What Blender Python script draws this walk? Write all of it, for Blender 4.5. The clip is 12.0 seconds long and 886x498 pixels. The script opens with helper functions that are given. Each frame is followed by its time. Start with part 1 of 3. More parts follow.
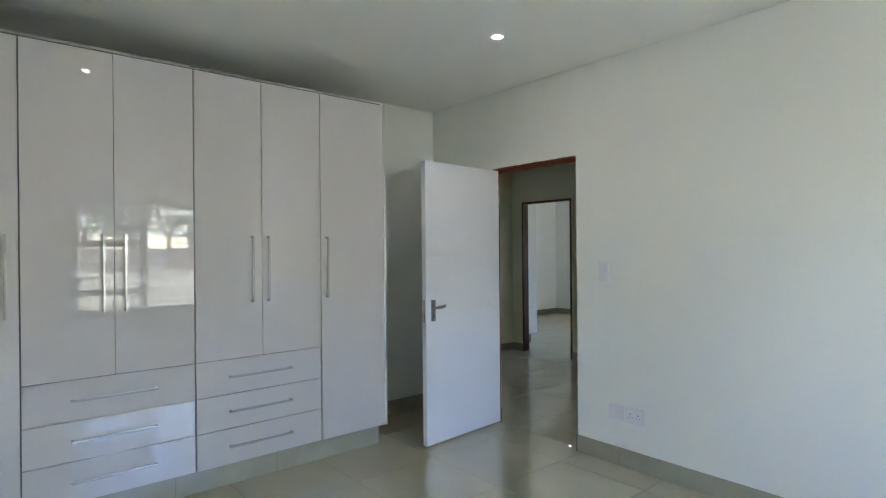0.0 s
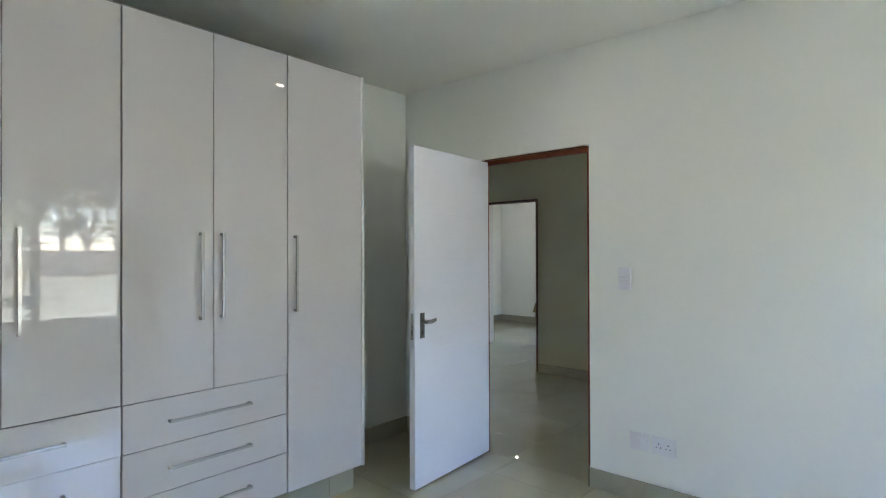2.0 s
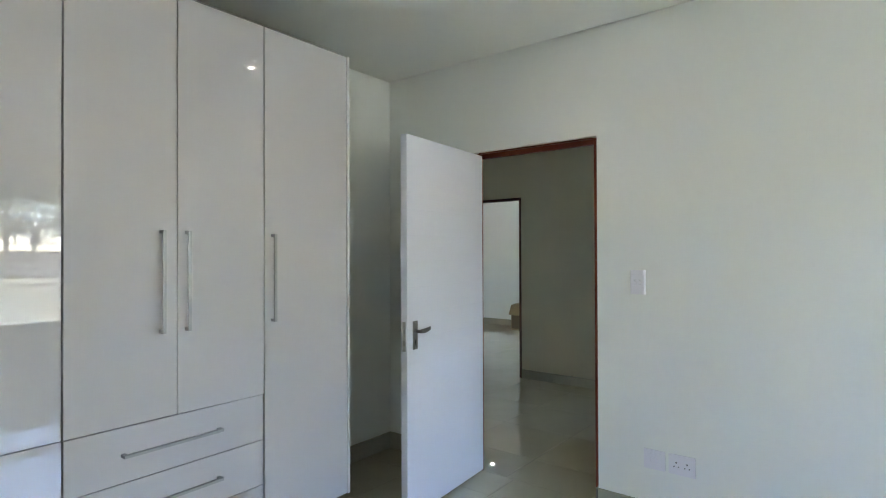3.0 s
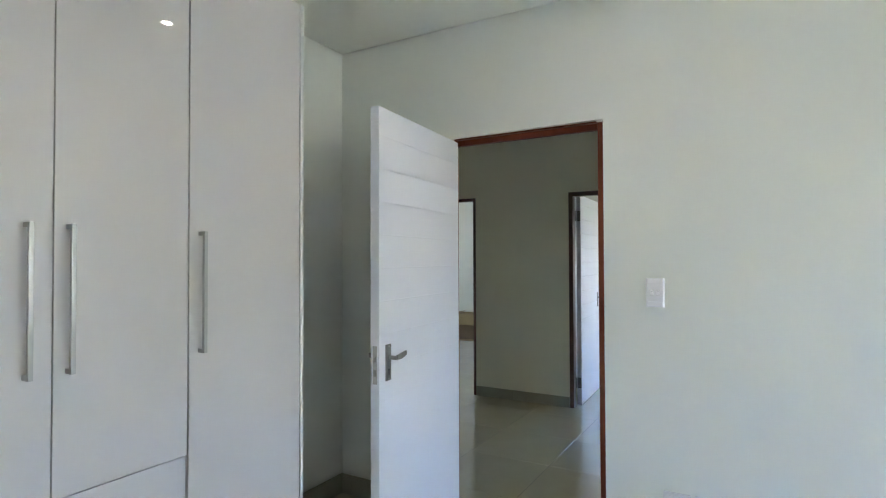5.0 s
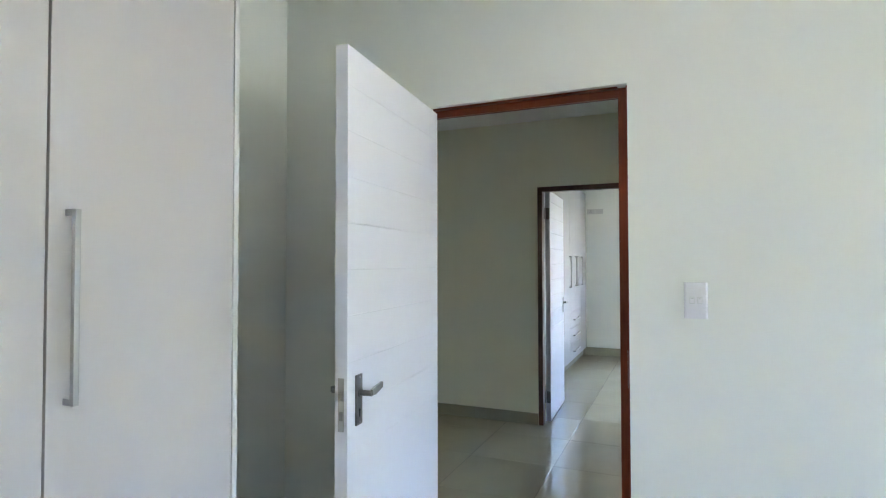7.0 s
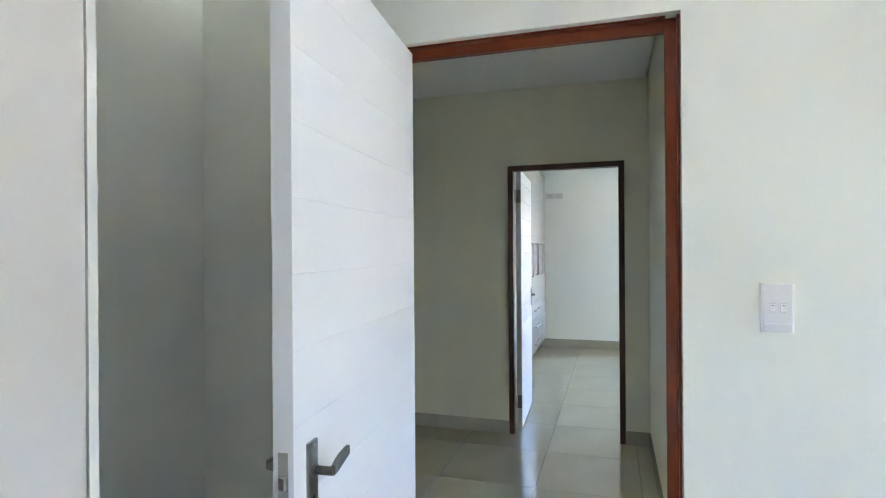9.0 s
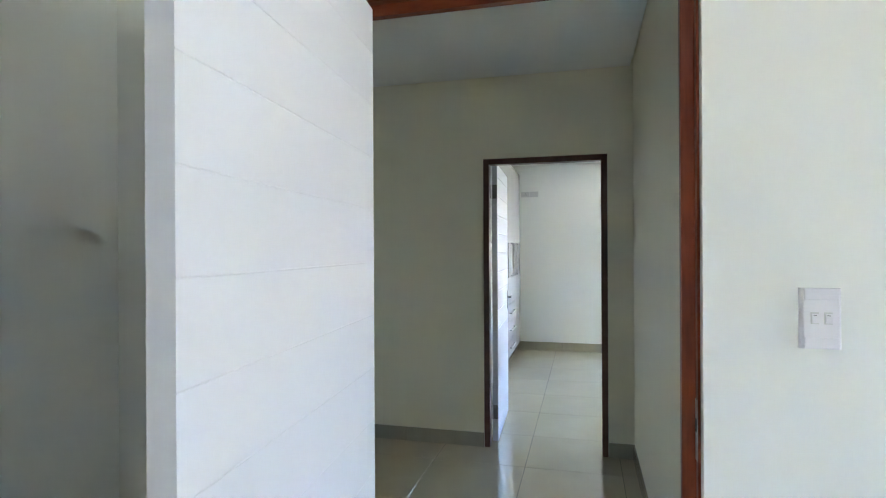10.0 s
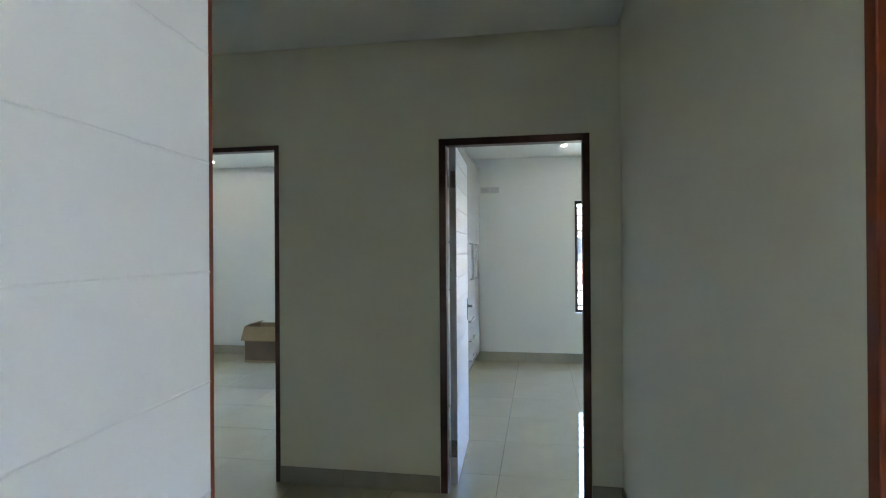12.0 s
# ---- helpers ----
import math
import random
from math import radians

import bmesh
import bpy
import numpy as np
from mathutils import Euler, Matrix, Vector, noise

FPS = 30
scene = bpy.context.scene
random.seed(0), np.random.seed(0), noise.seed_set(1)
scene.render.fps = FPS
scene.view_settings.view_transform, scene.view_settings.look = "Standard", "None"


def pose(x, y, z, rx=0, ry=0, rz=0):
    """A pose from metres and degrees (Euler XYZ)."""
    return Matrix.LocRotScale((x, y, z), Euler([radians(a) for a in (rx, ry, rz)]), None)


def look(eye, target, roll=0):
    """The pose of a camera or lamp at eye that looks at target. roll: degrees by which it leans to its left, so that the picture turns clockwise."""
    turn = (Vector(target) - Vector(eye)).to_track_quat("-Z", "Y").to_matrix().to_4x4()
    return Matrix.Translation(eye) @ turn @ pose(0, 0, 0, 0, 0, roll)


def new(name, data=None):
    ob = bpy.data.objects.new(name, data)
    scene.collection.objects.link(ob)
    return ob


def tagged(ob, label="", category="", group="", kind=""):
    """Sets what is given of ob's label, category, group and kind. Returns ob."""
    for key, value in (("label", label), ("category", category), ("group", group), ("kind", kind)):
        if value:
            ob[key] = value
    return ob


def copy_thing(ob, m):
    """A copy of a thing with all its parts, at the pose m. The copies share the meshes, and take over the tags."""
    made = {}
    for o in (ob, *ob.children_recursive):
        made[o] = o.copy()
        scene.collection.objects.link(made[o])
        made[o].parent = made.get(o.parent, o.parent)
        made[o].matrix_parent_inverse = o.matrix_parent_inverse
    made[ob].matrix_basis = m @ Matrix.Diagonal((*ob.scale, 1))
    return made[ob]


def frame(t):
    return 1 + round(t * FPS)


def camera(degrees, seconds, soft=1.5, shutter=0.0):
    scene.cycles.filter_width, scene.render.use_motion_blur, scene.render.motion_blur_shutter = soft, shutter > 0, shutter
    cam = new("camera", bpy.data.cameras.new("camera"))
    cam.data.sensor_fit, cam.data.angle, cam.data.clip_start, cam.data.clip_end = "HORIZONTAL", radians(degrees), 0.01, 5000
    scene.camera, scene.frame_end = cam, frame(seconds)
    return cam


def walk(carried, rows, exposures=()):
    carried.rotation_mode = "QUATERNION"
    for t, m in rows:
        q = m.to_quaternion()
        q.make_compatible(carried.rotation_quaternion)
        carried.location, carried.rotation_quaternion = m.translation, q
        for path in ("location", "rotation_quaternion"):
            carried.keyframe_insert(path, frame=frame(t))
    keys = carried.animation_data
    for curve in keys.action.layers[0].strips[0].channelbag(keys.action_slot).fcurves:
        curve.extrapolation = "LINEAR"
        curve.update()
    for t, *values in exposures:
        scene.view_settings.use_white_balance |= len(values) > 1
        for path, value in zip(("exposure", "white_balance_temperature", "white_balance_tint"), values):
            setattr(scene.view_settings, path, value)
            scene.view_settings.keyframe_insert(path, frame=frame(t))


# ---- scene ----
cam = camera(78.0, 12.0, soft=1.15)
PATH = [
    (0, (0.245, 0.169, 1.417), (1.526, 1.705, 1.416), -0.5),
    (0.5, (0.285, 0.365, 1.415), (1.617, 1.856, 1.42), -0.5),
    (1, (0.31, 0.561, 1.416), (1.689, 2.009, 1.425), -0.3),
    (1.5, (0.302, 0.774, 1.41), (1.743, 2.161, 1.424), -0.3),
    (2, (0.349, 0.954, 1.408), (1.839, 2.288, 1.422), -0.2),
    (2.5, (0.429, 1.133, 1.413), (1.961, 2.419, 1.431), -0.2),
    (3, (0.488, 1.3, 1.41), (2.061, 2.535, 1.427), -0.2),
    (5, (0.819, 1.868, 1.407), (2.548, 2.872, 1.445), -0.2),
    (5.5, (0.914, 1.976, 1.395), (2.668, 2.937, 1.436), -0.2),
    (6, (1.027, 2.123, 1.409), (2.809, 3.029, 1.454), -0.1),
    (6.5, (1.136, 2.24, 1.405), (2.946, 3.089, 1.452), -0.1),
    (7, (1.262, 2.329, 1.391), (3.098, 3.12, 1.441), -0.1),
    (7.2, (1.327, 2.369, 1.393), (3.171, 3.14, 1.454), -0.3),
    (9, (1.782, 2.68, 1.415), (3.692, 3.274, 1.414), -0.4),
    (9.5, (1.92, 2.72, 1.407), (3.844, 3.263, 1.403), -0.3),
    (10, (2.082, 2.755, 1.406), (4.019, 3.254, 1.406), -0.3),
    (10.5, (2.248, 2.783, 1.39), (4.194, 3.247, 1.394), -0.4),
    (11, (2.443, 2.817, 1.399), (4.398, 3.242, 1.404), -0.3),
    (11.5, (2.62, 2.849, 1.397), (4.583, 3.231, 1.402), -0.5),
    (12, (2.812, 2.885, 1.397), (4.783, 3.227, 1.403), -0.4),
]
EXPOSURES = [(0, 4.85, 6400, 23), (2.5, 4.98, 6400, 23), (6.5, 5.45, 6280, 23), (9, 5.78, 6220, 24), (10.5, 5.66, 6230, 24), (12, 5.13, 6180, 20)]
walk(cam, [(t, look(eye, target, roll)) for t, eye, target, roll in PATH], EXPOSURES)

# ---- world and sun ----
world = bpy.data.worlds.new("world")
scene.world = world
world.use_nodes = True
wn = world.node_tree.nodes
sky = wn.new("ShaderNodeTexSky")
sky.sky_type = "NISHITA"
sky.sun_disc = False
sky.dust_density = 0.4
sky.ozone_density = 2.0
world.node_tree.links.new(sky.outputs[0], wn["Background"].inputs[0])
wn["Background"].inputs[1].default_value = 0.15
SUN_FROM = Vector((-0.42, 0.32, 0.85)).normalized()
sky.sun_elevation = math.asin(SUN_FROM.z)
sky.sun_rotation = math.atan2(SUN_FROM.x, SUN_FROM.y)
sun_data = bpy.data.lights.new("sun", "SUN")
sun_data.energy, sun_data.angle, sun_data.color = 2.2, radians(0.5), (1.0, 0.97, 0.93)
sun = new("sun", sun_data)
sun.matrix_world = look(SUN_FROM * 50, (0, 0, 0))


# ---- materials ----
def material(name, color, rough=0.5, metal=0.0, vary=0.06, scale=3.0, fine=60.0, bump=0.0, bump_scale=80.0, per_object=0.0, spec=0.5, rough_vary=0.0, stretch=(1, 1, 1), second=None):
    m = bpy.data.materials.new(name)
    m.use_nodes = True
    t = m.node_tree
    n, l = t.nodes, t.links
    b = n["Principled BSDF"]
    b.inputs["Roughness"].default_value = rough
    b.inputs["Metallic"].default_value = metal
    b.inputs["Specular IOR Level"].default_value = spec
    co = n.new("ShaderNodeTexCoord")
    mp = n.new("ShaderNodeMapping")
    mp.inputs["Scale"].default_value = stretch
    l.new(co.outputs["Object"], mp.inputs[0])
    big, small = n.new("ShaderNodeTexNoise"), n.new("ShaderNodeTexNoise")
    big.inputs["Scale"].default_value, big.inputs["Detail"].default_value = scale, 4
    small.inputs["Scale"].default_value, small.inputs["Detail"].default_value = fine, 3
    l.new(mp.outputs[0], big.inputs[0])
    l.new(mp.outputs[0], small.inputs[0])
    mix = n.new("ShaderNodeMath")
    mix.operation = "MULTIPLY_ADD"
    mix.inputs[1].default_value = 0.4
    l.new(small.outputs[0], mix.inputs[0])
    l.new(big.outputs[0], mix.inputs[2])
    ramp = n.new("ShaderNodeMapRange")
    ramp.inputs[1].default_value, ramp.inputs[2].default_value = 0.45, 0.95
    l.new(mix.outputs[0], ramp.inputs[0])
    col = n.new("ShaderNodeMix")
    col.data_type = "RGBA"
    dark = [c * (1 - vary) for c in color] if second is None else second
    light = [min(1, c * (1 + vary * 0.6)) for c in color]
    col.inputs[6].default_value, col.inputs[7].default_value = (*dark, 1), (*light, 1)
    l.new(ramp.outputs[0], col.inputs[0])
    out = col.outputs[2]
    if per_object:
        info = n.new("ShaderNodeObjectInfo")
        r = n.new("ShaderNodeMapRange")
        r.inputs[3].default_value, r.inputs[4].default_value = 1 - per_object, 1 + per_object
        l.new(info.outputs["Random"], r.inputs[0])
        h = n.new("ShaderNodeHueSaturation")
        l.new(r.outputs[0], h.inputs["Value"])
        l.new(out, h.inputs["Color"])
        out = h.outputs[0]
    l.new(out, b.inputs["Base Color"])
    if rough_vary:
        rr = n.new("ShaderNodeMapRange")
        rr.inputs[1].default_value, rr.inputs[2].default_value = 0.45, 0.95
        rr.inputs[3].default_value, rr.inputs[4].default_value = rough, rough + rough_vary
        l.new(mix.outputs[0], rr.inputs[0])
        l.new(rr.outputs[0], b.inputs["Roughness"])
    if bump:
        bn = n.new("ShaderNodeTexNoise")
        bn.inputs["Scale"].default_value, bn.inputs["Detail"].default_value = bump_scale, 5
        l.new(mp.outputs[0], bn.inputs[0])
        bp = n.new("ShaderNodeBump")
        bp.inputs["Strength"].default_value, bp.inputs["Distance"].default_value = bump, 0.002
        l.new(bn.outputs[0], bp.inputs["Height"])
        l.new(bp.outputs[0], b.inputs["Normal"])
    return m


PAINT = material("wall_paint", (0.90, 0.905, 0.845), 0.55, vary=0.015, scale=0.8, fine=25, bump=0.05, bump_scale=120)
# Wall white with the hall's warm light tint mixed into the colour.
PAINT_HALL_TINT = material("wall_paint_hall_light_tint", (0.86, 0.825, 0.645), 0.55, vary=0.015, scale=0.8, fine=25, bump=0.05, bump_scale=120)
CEILING = material("ceiling_paint", (0.89, 0.885, 0.82), 0.75, vary=0.02, scale=0.7, fine=30, bump=0.06, bump_scale=90)
TILE = material("porcelain_tile", (0.515, 0.465, 0.325), 0.004, spec=1.0, vary=0.07, scale=2.5, fine=90, per_object=0.015, rough_vary=0.008, bump=0.003, bump_scale=6)
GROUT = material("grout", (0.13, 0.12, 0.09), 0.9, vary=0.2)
SKIRT = material("skirting_tile", (0.39, 0.365, 0.275), 0.08, spec=0.9, vary=0.10, scale=5, fine=120, per_object=0.03)
LACQUER = material("gloss_lacquer", (0.64, 0.605, 0.59), 0.008, spec=0.48, vary=0.008, scale=1.5, fine=10, bump=0.006, bump_scale=4)
EDGE = material("white_edging", (0.80, 0.79, 0.77), 0.3, vary=0.02)
# Carcass boards darkened so the gaps between fronts carry their shade in colour.
CARCASS = material("carcass_board_gap_shade", (0.16, 0.155, 0.145), 0.5, vary=0.04)
STEEL = material("brushed_steel", (0.43, 0.42, 0.40), 0.28, metal=1.0, vary=0.05, scale=8, fine=300)
DARKMETAL = material("pewter_metal", (0.30, 0.295, 0.28), 0.32, metal=1.0, vary=0.2, scale=30, fine=200, rough_vary=0.15)
DOORPAINT = material("door_enamel", (0.81, 0.815, 0.86), 0.45, spec=0.12, vary=0.015, scale=1.5, fine=50, bump=0.05, bump_scale=60)
WOOD = material("varnished_hardwood", (0.23, 0.045, 0.014), 0.30, spec=0.3, vary=0.4, scale=2.2, fine=26, second=(0.13, 0.024, 0.008), stretch=(6, 6, 0.7), rough_vary=0.12, bump=0.1, bump_scale=40)
# Darker copy of the hardwood; the dim hall's shade is in its colour.
WOOD_SHADE = material("hardwood_hall_shade", (0.11, 0.042, 0.026), 0.3, vary=0.4, scale=2.2, fine=26, second=(0.055, 0.02, 0.013), stretch=(5, 5, 0.8), rough_vary=0.12)
# Grain along the head; the poor light beneath is mixed into its colour.
WOODH = material("varnished_hardwood_rail_shade", (0.19, 0.04, 0.014), 0.30, spec=0.3, vary=0.4, scale=2.2, fine=26, second=(0.13, 0.024, 0.008), stretch=(6, 0.7, 6), rough_vary=0.12, bump=0.1, bump_scale=40)
PLASTIC = material("white_plastic", (0.90, 0.88, 0.90), 0.25, vary=0.01)
GREYPLASTIC = material("pale_grey_plastic", (0.68, 0.68, 0.65), 0.35, vary=0.02)
BLACK = material("dark_hole", (0.02, 0.02, 0.02), 0.6, vary=0.1)
BRONZE = material("dark_window_metal", (0.035, 0.032, 0.03), 0.4, metal=0.0, vary=0.15)
CARD = material("brown_cardboard", (0.36, 0.27, 0.15), 0.85, vary=0.12, scale=6, fine=150, bump=0.15, bump_scale=200)
CARDDARK = material("darker_cardboard", (0.20, 0.14, 0.09), 0.85, vary=0.12, scale=6, fine=150)
GROUND = material("dry_ground", (0.47, 0.44, 0.29), 0.95, vary=0.35, scale=0.8, fine=3.5, second=(0.13, 0.14, 0.075), bump=0.5, bump_scale=4)
BOUNDARY = material("boundary_plaster", (0.24, 0.215, 0.18), 0.9, vary=0.12, scale=0.5, fine=8)
ROOFRED = material("clay_roof", (0.25, 0.15, 0.12), 0.8, vary=0.2, scale=2, fine=20)
BRICK = material("pale_brick_wall", (0.27, 0.15, 0.11), 0.9, vary=0.15, scale=2, fine=20)
BARK = material("bark", (0.16, 0.12, 0.09), 0.95, vary=0.3, scale=4, fine=30)
LEAF = material("leaf_green", (0.22, 0.28, 0.17), 0.6, vary=0.4, scale=0.8, fine=6)

TILE.node_tree.nodes["Principled BSDF"].inputs["IOR"].default_value = 1.95

GLASS = bpy.data.materials.new("window_glass")
GLASS.use_nodes = True
gb = GLASS.node_tree.nodes["Principled BSDF"]
gb.inputs["Base Color"].default_value = (0.95, 0.98, 0.97, 1)
gb.inputs["Roughness"].default_value = 0.0
gb.inputs["Transmission Weight"].default_value = 1.0
gb.inputs["IOR"].default_value = 1.01

LAMP = bpy.data.materials.new("led_lens")
LAMP.use_nodes = True
lb = LAMP.node_tree.nodes["Principled BSDF"]
lb.inputs["Emission Color"].default_value = (1.0, 0.91, 0.76, 1)
lb.inputs["Emission Strength"].default_value = 7.0


# ---- mesh helpers ----
def box(bm, x0, x1, y0, y1, z0, z1, bevel=0.0, mat=0):
    vs = [bm.verts.new((x, y, z)) for z in (z0, z1) for y in (y0, y1) for x in (x0, x1)]
    fs = []
    for idx in ((0, 2, 3, 1), (4, 5, 7, 6), (0, 1, 5, 4), (2, 6, 7, 3), (0, 4, 6, 2), (1, 3, 7, 5)):
        f = bm.faces.new([vs[i] for i in idx])
        f.material_index = mat
        fs.append(f)
    if bevel:
        es = list({e for f in fs for e in f.edges})
        bmesh.ops.bevel(bm, geom=es, offset=bevel, segments=2, profile=0.7, affect="EDGES")
    return fs


def prism(bm, outline, a0, a1, place):
    """Extrude a 2D outline between a0 and a1; place(u, v, a) gives the point."""
    n = len(outline)
    lo = [bm.verts.new(place(u, v, a0)) for u, v in outline]
    hi = [bm.verts.new(place(u, v, a1)) for u, v in outline]
    for i in range(n):
        bm.faces.new((lo[i], lo[(i + 1) % n], hi[(i + 1) % n], hi[i]))
    bm.faces.new(lo[::-1])
    bm.faces.new(hi)


def rod(bm, a, b, r, sides=12, r2=None):
    a, b = Vector(a), Vector(b)
    q = (b - a).to_track_quat("Z", "Y")
    rings = []
    for p, rr in ((a, r), (b, r if r2 is None else r2)):
        rings.append([bm.verts.new(p + q @ Vector((rr * math.cos(2 * math.pi * i / sides), rr * math.sin(2 * math.pi * i / sides), 0))) for i in range(sides)])
    for i in range(sides):
        f = bm.faces.new((rings[0][i], rings[0][(i + 1) % sides], rings[1][(i + 1) % sides], rings[1][i]))
        f.smooth = True
    bm.faces.new(rings[0][::-1])
    bm.faces.new(rings[1])


def mesh_of(name, bm, *mats):
    bmesh.ops.recalc_face_normals(bm, faces=bm.faces)
    me = bpy.data.meshes.new(name)
    bm.to_mesh(me)
    bm.free()
    for m in mats:
        me.materials.append(m)
    return me


def part(name, bm, mat, parent=None, label="", m=None):
    me = mesh_of(name, bm, *(mat if isinstance(mat, tuple) else (mat,)))
    ob = new(name, me)
    if parent is not None:
        ob.parent = parent
    if m is not None:
        ob.matrix_basis = m
    if label:
        tagged(ob, label)
    return ob


def base(name, m, label, category, group=""):
    ob = new(name)
    ob.matrix_basis = m
    return tagged(ob, label, category, group)


# ---- walls ----
def wall(name, axis, c0, c1, a0, a1, height, holes=(), label="smooth white painted plaster wall", mat=None, low=-0.012):
    """A wall whose faces lie at c0 and c1 on its thin axis and that runs from a0 to a1, with holes (b0, b1, z0, z1)."""
    us = sorted({a0, a1, *(h[0] for h in holes), *(h[1] for h in holes)})
    zs = sorted({low, height, *(max(low, h[2]) for h in holes), *(h[3] for h in holes)})
    bm = bmesh.new()
    at = {}

    def v(c, u, z):
        key = (c, u, z)
        if key not in at:
            at[key] = bm.verts.new((c, u, z) if axis == "x" else (u, c, z))
        return at[key]

    def solid(i, j):
        if not (0 <= i < len(us) - 1 and 0 <= j < len(zs) - 1):
            return False
        u, z = (us[i] + us[i + 1]) / 2, (zs[j] + zs[j + 1]) / 2
        return not any(h[0] < u < h[1] and h[2] < z < h[3] for h in holes)

    for i in range(len(us) - 1):
        for j in range(len(zs) - 1):
            if not solid(i, j):
                continue
            u0, u1, z0, z1 = us[i], us[i + 1], zs[j], zs[j + 1]
            for c in (c0, c1):
                bm.faces.new((v(c, u0, z0), v(c, u1, z0), v(c, u1, z1), v(c, u0, z1)))
            for (di, dj), (p, q) in {(-1, 0): ((u0, z0), (u0, z1)), (1, 0): ((u1, z0), (u1, z1)), (0, -1): ((u0, z0), (u1, z0)), (0, 1): ((u0, z1), (u1, z1))}.items():
                if not solid(i + di, j + dj):
                    bm.faces.new((v(c0, *p), v(c0, *q), v(c1, *q), v(c1, *p)))
    return tagged(part(name, bm, mat or PAINT, None, label), category="wall", kind="structure")


CEIL1, CEILH, CEIL3 = 2.66, 2.615, 2.55
XD, XDH = 3.40, 3.51
XE, XER = 5.92, 6.03
XF = 9.74
TOP = 2.86
WL, YS, YN = -0.17, -1.87, 4.08
HS, HN = 2.435, 5.45
D1 = (2.50, 3.343, 2.062)
D3 = (2.60, 3.447, 2.042)
D2 = (4.435, 5.27, 2.045)
W1 = (1.15, 2.91, 0.575, 2.12)
W3 = (0.93, 2.435, 0.607, 2.009)
W2 = (4.55, 5.95, 0.607, 2.009)
YP0, YP1 = 4.20, 4.31
YR2 = 7.72
YR3 = 0.25

wall("wall_door_side", "x", XD, XDH, YS - 0.22, HN + 0.11, TOP, [(D1[0], D1[1], -1, D1[2])])
wall("wall_bedroom_north", "y", YN, YN + 0.12, WL - 0.2, XD, TOP)
wall("wall_bedroom_west", "x", WL - 0.2, WL, YS - 0.22, YN, TOP)
wall("wall_bedroom_window", "y", YS - 0.22, YS, WL, XD, TOP, [(W1[0], W1[1], W1[2], W1[3])])
wall("wall_hall_east", "x", XE, XER, YR3 - 0.2, YR2 + 0.2, TOP, [(D3[0], D3[1], -1, D3[2]), (D2[0], D2[1], -1, D2[2])], label="smooth painted plaster hall wall, warm light tint put into its white", mat=PAINT_HALL_TINT)
wall("wall_hall_south", "y", HS - 0.11, HS, XDH, XE, TOP, label="smooth painted plaster hall wall, warm light tint put into its white", mat=PAINT_HALL_TINT)
wall("wall_hall_north", "y", HN, HN + 0.11, XDH, XE, TOP, label="smooth painted plaster hall wall, warm light tint put into its white", mat=PAINT_HALL_TINT)
wall("wall_far_window", "x", XF, XF + 0.22, YR3 - 0.2, YR2 + 0.2, TOP, [W3, W2])
wall("wall_far_partition", "y", YP0, YP1, XER, XF, TOP)
wall("wall_far_south", "y", YR3 - 0.2, YR3, XER, XF, TOP)
wall("wall_far_north", "y", YR2, YR2 + 0.2, XER, XF, TOP)


def ceiling(name, x0, x1, y0, y1, z):
    """A plasterboard ceiling that stops short of the walls, with a narrow recess round it."""
    bm = bmesh.new()
    g = 0.019
    box(bm, x0 + g, x1 - g, y0 + g, y1 - g, z, z + 0.05)
    box(bm, x0, x1, y0, y1, z + 0.05, TOP)
    tagged(part(name, bm, CEILING, None, "flat white painted plasterboard ceiling with a shadow gap round its edge"), category="ceiling", kind="structure")


ceiling("ceiling_bedroom", WL, XD, YS, YN, CEIL1)
ceiling("ceiling_hall", XDH, XE, HS, HN, CEILH)
ceiling("ceiling_far_bedroom", XER, XF, YR3, YP0, CEIL3)
ceiling("ceiling_far_room", XER, XF, YP1, YR2, CEIL3)


# ---- door frames and leaves ----
def door_frame(name, m, width, top, wall_depth, front, step, face, lining, head=0.0, woods=None):
    """Local: x through the wall from the room that the leaf opens into, y along it from 0 to width. front: how far the frame
    is set back, step: where the stop begins, face: width of the rebated part, lining: width at the stop."""
    upright, across = woods or (WOOD, WOODH)
    ob = base(name, m, "brown wooden door frame in white wall, hall shade darkens its colour" if woods else "varnished red-brown hardwood door frame in a white wall", "door frame")
    tagged(ob, kind="structure")
    out = [(0, front), (face, front), (face, step), (lining, step), (lining, wall_depth), (0, wall_depth)]
    for sign, y0 in ((1, 0.001), (-1, width - 0.001)):
        bm = bmesh.new()
        prism(bm, out, -0.004, top - 0.001, lambda u, v, a: (v, y0 + sign * u, a))
        bmesh.ops.bevel(bm, geom=[e for e in bm.edges if abs(e.verts[0].co.z - e.verts[1].co.z) > 1], offset=0.0015, segments=1, affect="EDGES")
        part("jamb", bm, upright, ob)
    bm = bmesh.new()
    out = [(u + head if u == lining else u, v) for u, v in out]
    prism(bm, out, lining + 0.001, width - lining - 0.001, lambda u, v, a: (v, a, top - 0.001 - u))
    part("head", bm, across, ob)
    return ob


def grooved_leaf(ob, length, z0, z1, thick, grooves, mat, w=0.0020, d=0.0009):
    pts = [(0.0, z0)]
    for g in sorted(grooves):
        pts += [(0.0, g - w), (d, g), (0.0, g + w)]
    pts += [(0.0, z1), (thick, z1)]
    for g in sorted(grooves, reverse=True):
        pts += [(thick, g + w), (thick - d, g), (thick, g - w)]
    pts += [(thick, z0)]
    bm = bmesh.new()
    prism(bm, pts, 0.0, length, lambda u, v, a: (a, u, v))
    return part("panel", bm, mat, ob)


